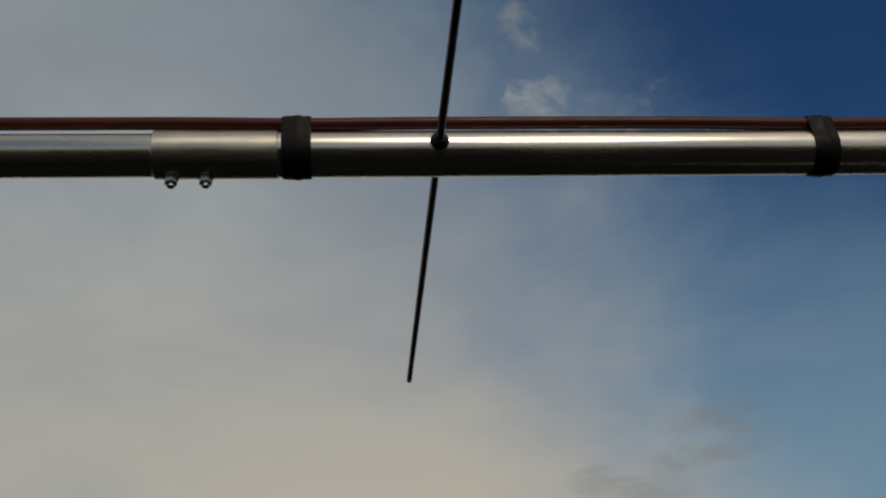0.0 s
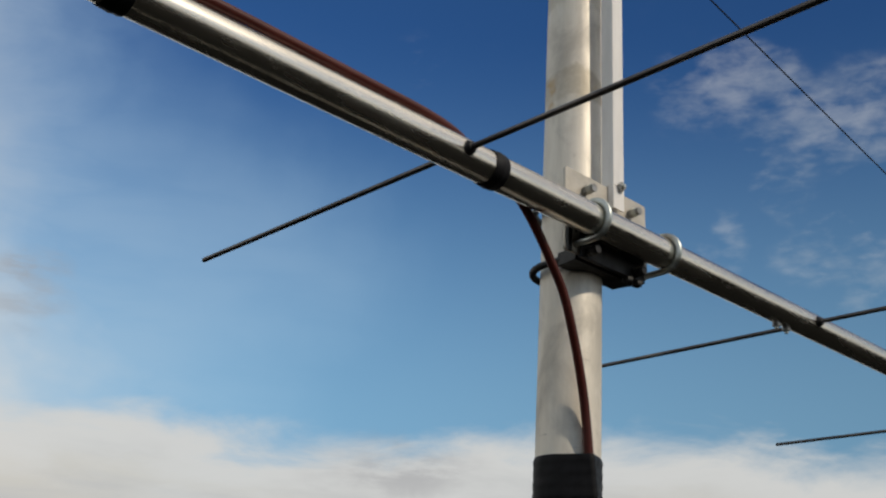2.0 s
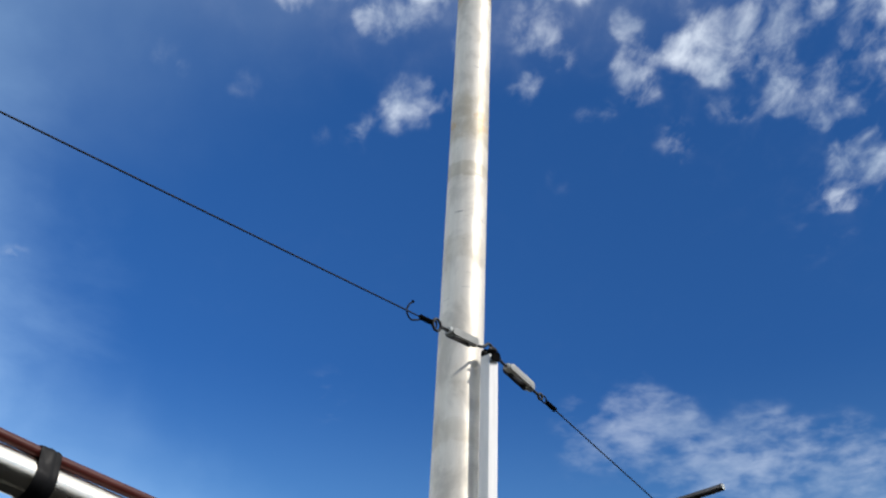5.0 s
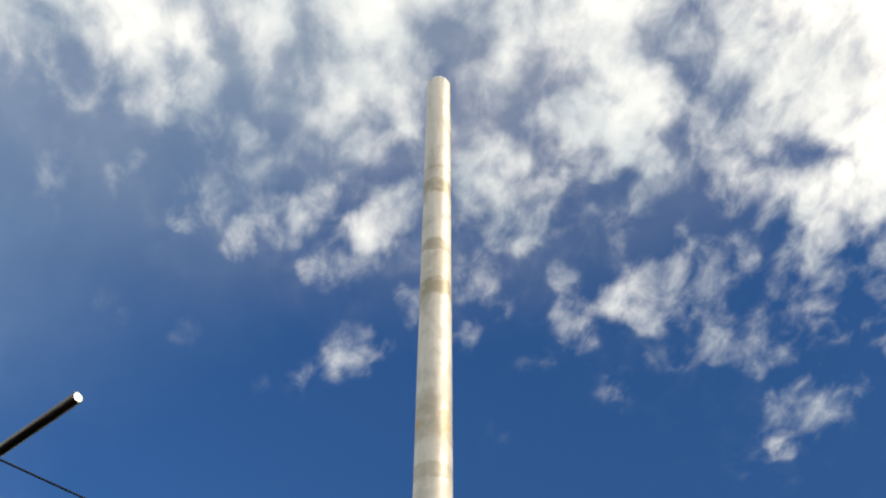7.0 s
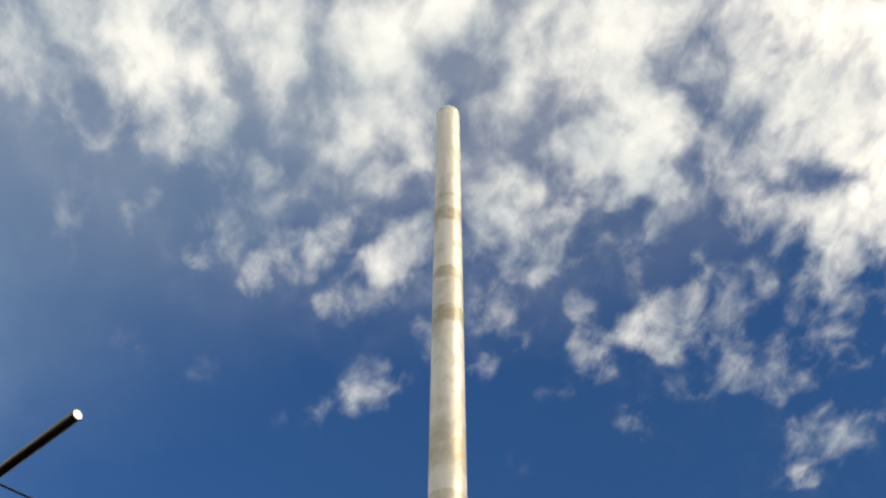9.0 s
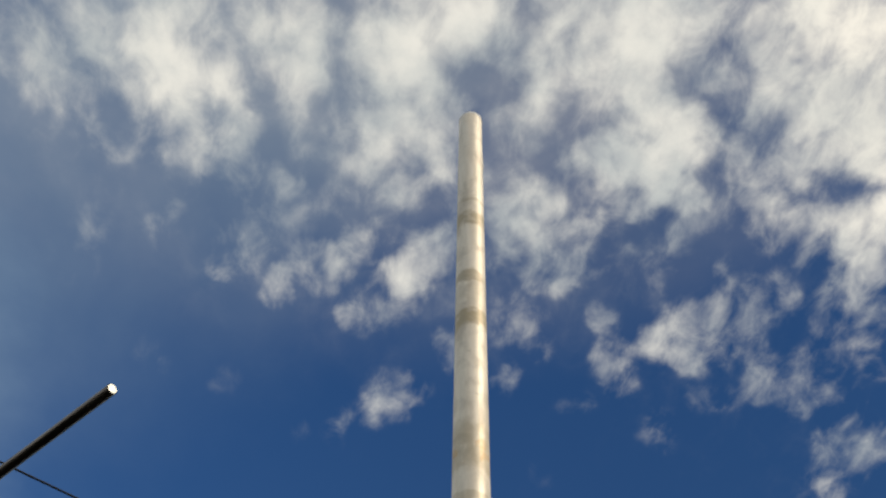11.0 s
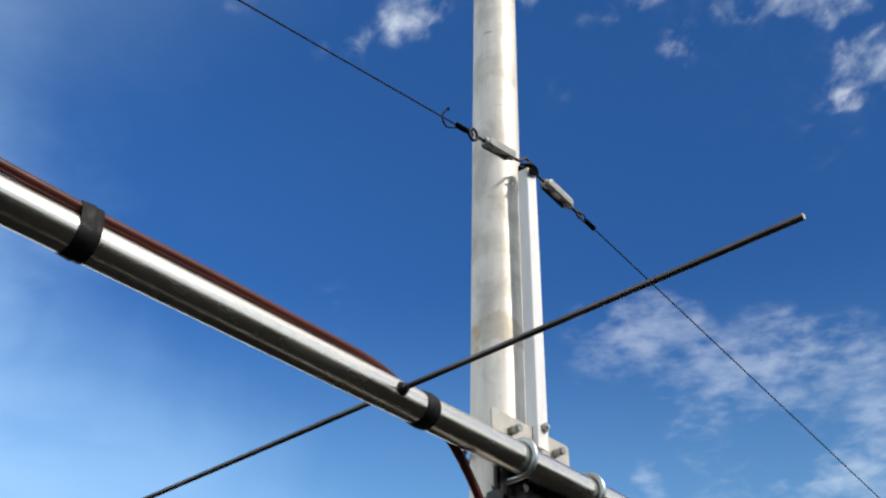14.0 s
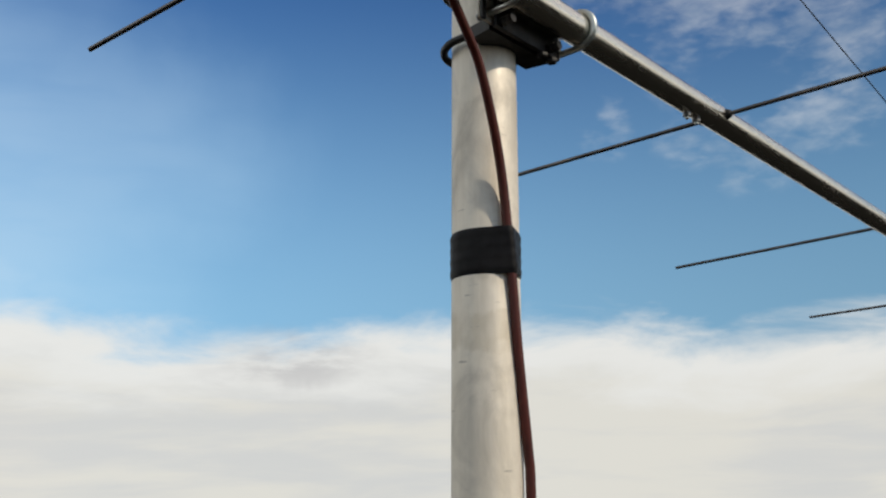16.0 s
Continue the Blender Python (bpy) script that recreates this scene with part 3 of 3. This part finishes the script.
# ---- boom clamp ----
clamp = empty("boom_clamp", "galvanised plate and channel clamping the boom to the pole", "clamp")
YP = .0262
plate_outline = [(.2060, ZB - .0335), (.3400, ZB - .0335), (.3620, ZB - .0180), (.3620, ZB + .0690), (.3588, ZB + .0722), (.2065, ZB + .0722), (.2035, ZB + .0690), (.2035, ZB - .0305)]
part("plate", prism(plate_outline, "y", YP, YP + .004), PLATE, clamp, smooth=False)
# channel is coloured near black for the boom's shade
channel = [(.0195, ZB - .0040), (.0195, ZB - .0380), (.0258, ZB - .0380), (.0258, ZB - .0350), (.0226, ZB - .0350), (.0226, ZB - .0040)]
part("channel", prism(channel, "x", .2240, .3470), STEEL, clamp, "steel channel under the boom, darkened for the shade there", smooth=False)
part("tab", prism([(.2140, ZB - .0190), (.2400, ZB - .0070), (.2400, ZB + .0170), (.2140, ZB + .0170)], "y", .0230, .0258, .0005), CAST, clamp, "pale zinc tab", smooth=False)
part("bar", prism([(.2040, ZB - .0350), (.2110, ZB - .0350), (.2110, ZB + .0200), (.2040, ZB + .0200)], "y", .0222, .0258, .0005), STEEL, clamp, "dark upright bar", smooth=False)
slot = bmesh.new()
sweep(slot, [(.2165, .0222, ZB - .008), (.226, .0222, ZB - .0028)], .0020, 10)
part("pin", slot, STEEL, clamp)
# toothed saddle between plate and pole
# lower one is near black so the shaded underside is in its colour
for z0, deep, mat in ((ZB - .0385, .0165, STEEL), (ZB + .044, .016, ZINC_DARK)):
    mid = mast_at(z0)
    saddle = [(.226, YP + .0042), (.343, YP + .0042), (.337, .062)]
    saddle += [(mid.x + .0386 * math.cos(a), mid.y + .0386 * math.sin(a)) for a in (radians(-34 - 112 * k / 12) for k in range(13))]
    saddle += [(.232, .062)]
    part("saddle", prism(saddle, "z", z0, z0 + deep, .0006), mat, clamp, smooth=False)


def u_bolt(mid, u, v, radius, rod, leg, mat, nuts_at):
    """Bent round mid in the plane of u and v; its legs run along -v."""
    mid, u, v = Vector(mid), Vector(u), Vector(v)
    pts = [mid + u * radius - v * leg * (1 - i / 6) for i in range(6)]
    pts += [mid + (u * math.cos(a) + v * math.sin(a)) * radius for a in (math.pi * k / 24 for k in range(25))]
    pts += [mid - u * radius - v * leg * (i / 6) for i in range(1, 7)]
    bm = bmesh.new()
    sweep(bm, pts, rod, 16)
    bolt = part("u_bolt", bm, mat, clamp)
    for s in (1, -1):
        for k, at in enumerate(nuts_at):
            part("nut", hex_nut(mid + u * radius * s - v * at, -v, .0105 if rod > .0042 else .012, .0055), STEEL if mat is STEEL else ZINC if k else ZINC_DARK, bolt)
    # threads past the nuts
        for k in range(4):
            p = mid + u * radius * s - v * (leg + .0004 - .0022 * k)
            part("thread", tube(p, p + v * .0012, rod * 1.14, 12), STEEL if mat is STEEL else ZINC_DARK, bolt)
    return bolt


for x in (.2207, .3590):
    u_bolt((x, 0, ZB), (0, 0, 1), (0, -1, 0), RB + .0041, .0040, .0405, ZINC, (.0304,))
# lower U-bolt and nuts are darker too, shade put into their colour
for z, seat, mat in ((ZB - .030, .0193, STEEL), (ZB + .0505, YP - .0002, ZINC_DARK)):
    c = mast_at(z)
    u_bolt((c.x - .0035, c.y, z), (1, 0, 0), (0, 1, 0), RM + .0070, .0045, c.y - seat + .0150, mat, (c.y - seat, c.y - seat + .0058))
# fixing bolts low on the channel
for x in (.3150, .3340):
    part("bolt", tube((x, .0225, ZB - .0450), (x, .0225, ZB - .036), .0035, 14, None, .0004), STEEL, clamp)
    part("nut", hex_nut((x, .0225, ZB - .0381), (0, 0, -1), .012, .0055), STEEL, clamp)

# ---- upright post that carries the wires ----
post = empty("wire_post", "pale aluminium angle upright with black tape at its tip", "bracket")
POST_TOP = ZB + .504
YA = .0175


def post_x(z):
    return .2865 + .0435 * (z - ZB - .100)


ANGLE = [(0, 0), (.0215, 0), (.0215, .0022), (.0022, .0022), (.0022, .0183), (0, .0183)]
LEG = .0300
bm = prism(ANGLE, "z", LEG, .460, .0006)
profile = part("profile", bm, WHITE, post, smooth=False)
profile.matrix_basis = Matrix.Translation((post_x(ZB + .043), YA, ZB + .043)) @ Matrix(((1, 0, .0435, 0), (0, 1, 0, 0), (0, 0, 1, 0), (0, 0, 0, 1)))
strip = part("foot", prism([(0, 0), (.0215, 0), (.0215, .0022), (.0022, .0022), (.0022, .0084), (0, .0084)], "z", 0, LEG, .0004), WHITE, post, smooth=False)
strip.matrix_basis = profile.matrix_basis.copy()
for z in (ZB + .073,):
    x = post_x(z) + .0115
    part("bolt", tube((x, YA - .0085, z), (x, YP, z), .0028, 16, None, .0004), ZINC, post)
    part("nut", hex_nut((x, YA - .0001, z), (0, -1, 0), .0105, .0055), ZINC_DARK, post)
part("rivet", tube((post_x(ZB + .342) - .0010, .0268, ZB + .342), (post_x(ZB + .342) + .003, .0268, ZB + .342), .002, 12), ZINC_DARK, post)
rnd = random.Random(4)
bm = bmesh.new()
xw, yw = post_x(POST_TOP) + .0095, YA + .0095
wrap = []
for k in range(46):
    a = k * 2 * math.pi / 10
    wrap.append((xw - .0085 + .0085 * math.cos(a) + rnd.uniform(-.0012, .0012), yw + .0120 * math.sin(a), POST_TOP - .004 + .011 * k / 46 - .004 * math.cos(a)))
sweep(bm, wrap, .0026, 8)
part("tape_wrap", bm, BLACK, post, "black tape wound round the tip")
flap = [(-.0125, -.0125), (-.0075, -.0165), (.0060, -.0110), (.0120, -.0040), (.0105, .0050), (.0020, .0090), (-.0010, .0010), (-.0080, -.0030)]
part("tape_flap", prism([(post_x(POST_TOP) + a, POST_TOP + b) for a, b in flap], "y", YA - .0052, YA - .0036, 0), BLACK, post, "loose black tape end", smooth=False)


# ---- wires with turnbuckles ----
def span_wire(start, end, label, tail, twist=15.0, ring=.0085):
    a, b = Vector(start), Vector(end)
    d = (b - a).normalized()
    side = d.cross(Vector((0, 0, 1))).normalized()
    top = side.cross(d)
    roll = radians(twist) * (1 if side.y > 0 else -1)
    side, top = side * math.cos(roll) + top * math.sin(roll), top * math.cos(roll) - side * math.sin(roll)
    thing = empty("support_wire", label, "wire")
    at = lambda s, o=0.0, h=0.0: a + d * s + side * o + top * h
    # open hook at the post, threaded ends, slotted body, eye
    bm = bmesh.new()
    hook = [at(-.012 - .010 * math.cos(t), 0, .010 * math.sin(t)) for t in (radians(-150 + 24 * k) for k in range(12))]
    sweep(bm, smooth_path(hook + [at(.006), at(.030)], 3), .0024, 10)
    part("hook", bm, STEEL, thing)
    body = empty("turnbuckle", "", "")
    body.parent = thing
    for s in (-1, 1):
        bm = bmesh.new()
        rows = []
        for q, w in ((.024, .55), (.028, 1.0), (.055, 1.0), (.081, 1.0), (.086, .55)):
            rows.append([bm.verts.new(at(q, .0070 * s + o * .0026 * w, h * .0056 * w)) for o, h in ((-1, -1), (1, -1), (1.2, 0), (1, 1), (-1, 1))])
        for p, q in zip(rows, rows[1:]):
            for k in range(5):
                bm.faces.new((p[k], p[(k + 1) % 5], q[(k + 1) % 5], q[k]))
        bm.faces.new(rows[0][::-1])
        bm.faces.new(rows[-1])
        # far bar takes a near-black colour in place of its shade
        near = side.y * s < 0
        part("side_bar", bm, CAST if near else STEEL, body, "" if near else "far bar darkened to stand in for shade", smooth=False)
    for q in (.022, .078):
        bm = bmesh.new()
        sweep(bm, [at(q), at(q + .003), at(q + .009), at(q + .012)], lambda u: .0070 if .2 < u < .8 else .0058, 12)
        part("end_boss", bm, CAST, body)
    part("screw", tube(at(.026), at(.048), .0026, 12), ZINC, body)
    part("screw", tube(at(.066), at(.108), .0026, 12), STEEL, body)
    bm = bmesh.new()
    sweep(bm, [at(.107 + ring - ring * math.cos(t), 0, ring * math.sin(t)) for t in (2 * math.pi * k / 20 for k in range(20))], .0022, 10, closed=True)
    part("eye", bm, STEEL, thing)
    bm = bmesh.new()
    lay = [at(.121 + .006 * math.cos(t), .001, .006 * math.sin(t)) for t in (radians(20 + 30 * k) for k in range(10))]
    sweep(bm, smooth_path(lay + [at(.132), at(.150)], 3), .0013, 8)
    part("wire_loop", bm, WIRE, thing)
    bm = bmesh.new()
    rr = random.Random(7)
    coil = [at(.128 + .026 * k / 60, .0028 * math.cos(k * .9) * rr.uniform(.8, 1.2), .0028 * math.sin(k * .9)) for k in range(61)]
    sweep(bm, coil, .0016, 8)
    part("binding", bm, BLACK, thing, "black binding over the wire end")
    if tail:
        bm = bmesh.new()
        curl = smooth_path([at(.146), at(.158, .001, -.006), at(.170, .004, -.008), at(.177, .006, .002), at(.174, .006, .013), at(.168, .004, .020)], 6)
        sweep(bm, curl, .0013, 8)
        part("loose_end", bm, WIRE, thing)
        bm = bmesh.new()
        bmesh.ops.create_uvsphere(bm, u_segments=10, v_segments=8, radius=.0024, matrix=Matrix.Translation(curl[-1]))
        part("ferrule", bm, BLACK, thing)
    part("wire", tube(at(.130), b, .0012, 10), WIRE, thing)
    return thing


span_wire((.2868, .0225, ZB + .5110), (-2.38, .0, ZB + .029), "thin dark wire with zinc turnbuckle and curled loose end", True, 12.0, .0090)
span_wire((.3212, .0225, ZB + .5100), (3.58, .0, ZB + .02), "thin dark wire with slotted zinc turnbuckle", False, 8.0, .0050)

# ---- coaxial cable ----
RC = .0053


def on_boom(x, turn, r):
    return (x, r * math.sin(radians(turn)), ZB + r * math.cos(radians(turn)))


snug = RB + RC
run = [on_boom(*p) for p in ((-2.4, -12, .0255), (-1.5, -12, .0265), (-1.05, -10, .0268), (-.90, -14, .0262), (-.80, -25, snug), (-.69, -25, .0248), (-.5, -26, .0250),
                             (-.373, -24, snug), (-.25, -18, .0252), (-.13, -12, .0252), (-.05, -8, .0250), (0.0, 8, .0243), (.045, 42, .0241), (.088, 70, .0247))]
run += [(.110, .0246, ZB + .006), (.1295, .0245, ZB - .006), (.1535, .0250, ZB - .029), (.180, .0268, ZB - .0585), (.2045, .0290, ZB - .090), (.2290, .0335, ZB - .1405), (.2490, .0385, ZB - .193), (.2605, .0413, ZB - .2500),
        (.2664, .0411, ZB - .3171), (.2704, .0408, ZB - .3777), (.2762, .0406, ZB - .4366), (.2822, .0404, ZB - .4942), (.2840, .0404, ZB - .5395), (.279, .0415, ZB - .75), (.262, .042, ZB - 1.3), (.23, .045, ZB - 2.1)]
bm = bmesh.new()
sweep(bm, smooth_path(run, 8), RC, 20)
tagged(part("coaxial_cable", bm, BROWN), "reddish brown coaxial cable taped along the boom and down the pole", "cable")


# ---- tape bands ----
def boom_band(x0, x1, turn, cable=True):
    y, z = .0241 * math.sin(radians(turn)), .0241 * math.cos(radians(turn))
    circles = [(0, 0, RB)] + ([(y, z, RC)] if cable else [])
    n = 9
    stations = [(x0, -.0004)] + [(x0 + (x1 - x0) * k / n, .0006 * ((k * 7) % 3) / 2 + (.0006 if 2 < k < 7 else 0)) for k in range(n + 1)] + [(x1, -.0004)]
    return hull_wrap(stations, circles, .0009)


for x0, x1, turn, text in ((-.815, -.792, -25, "black vinyl tape wound round boom and cable"), (-.3855, -.3645, -25, "black vinyl tape wound round boom and cable"),
                           (.0400, .0600, 45, "narrow black vinyl tape band beside a rod")):
    tagged(part("tape_band", boom_band(x0, x1, turn), TAPE), text, "tape", "tape bands on the boom")

bm = bmesh.new()
loops = []
for k in range(13):
    z = ZB - .2555 - .0520 * k / 12
    c = mast_at(z)
    swell = (.0012 + .0007 * ((k * 5) % 3) / 2) if 0 < k < 12 else .0003
    cable = Vector((.2612 + .0050 * k / 12, .0413))
    ring = []
    for j in range(72):
        a = 2 * math.pi * j / 72
        d = Vector((math.cos(a), math.sin(a)))
        r1, r2 = Vector((c.x, c.y)).dot(d) + RM, cable.dot(d) + RC
        base = (Vector((c.x, c.y)) + d * (RM + swell)) if r1 > r2 else (cable + d * (RC + swell))
        ring.append(bm.verts.new((base.x, base.y, z + .0008 * math.sin(a + .8))))
    loops.append(ring)
for p, q in zip(loops, loops[1:]):
    for j in range(72):
        bm.faces.new((p[j], p[(j + 1) % 72], q[(j + 1) % 72], q[j]))
tagged(part("tape_band", bm, TAPE), "wide black vinyl tape wound round pole and cable", "tape")
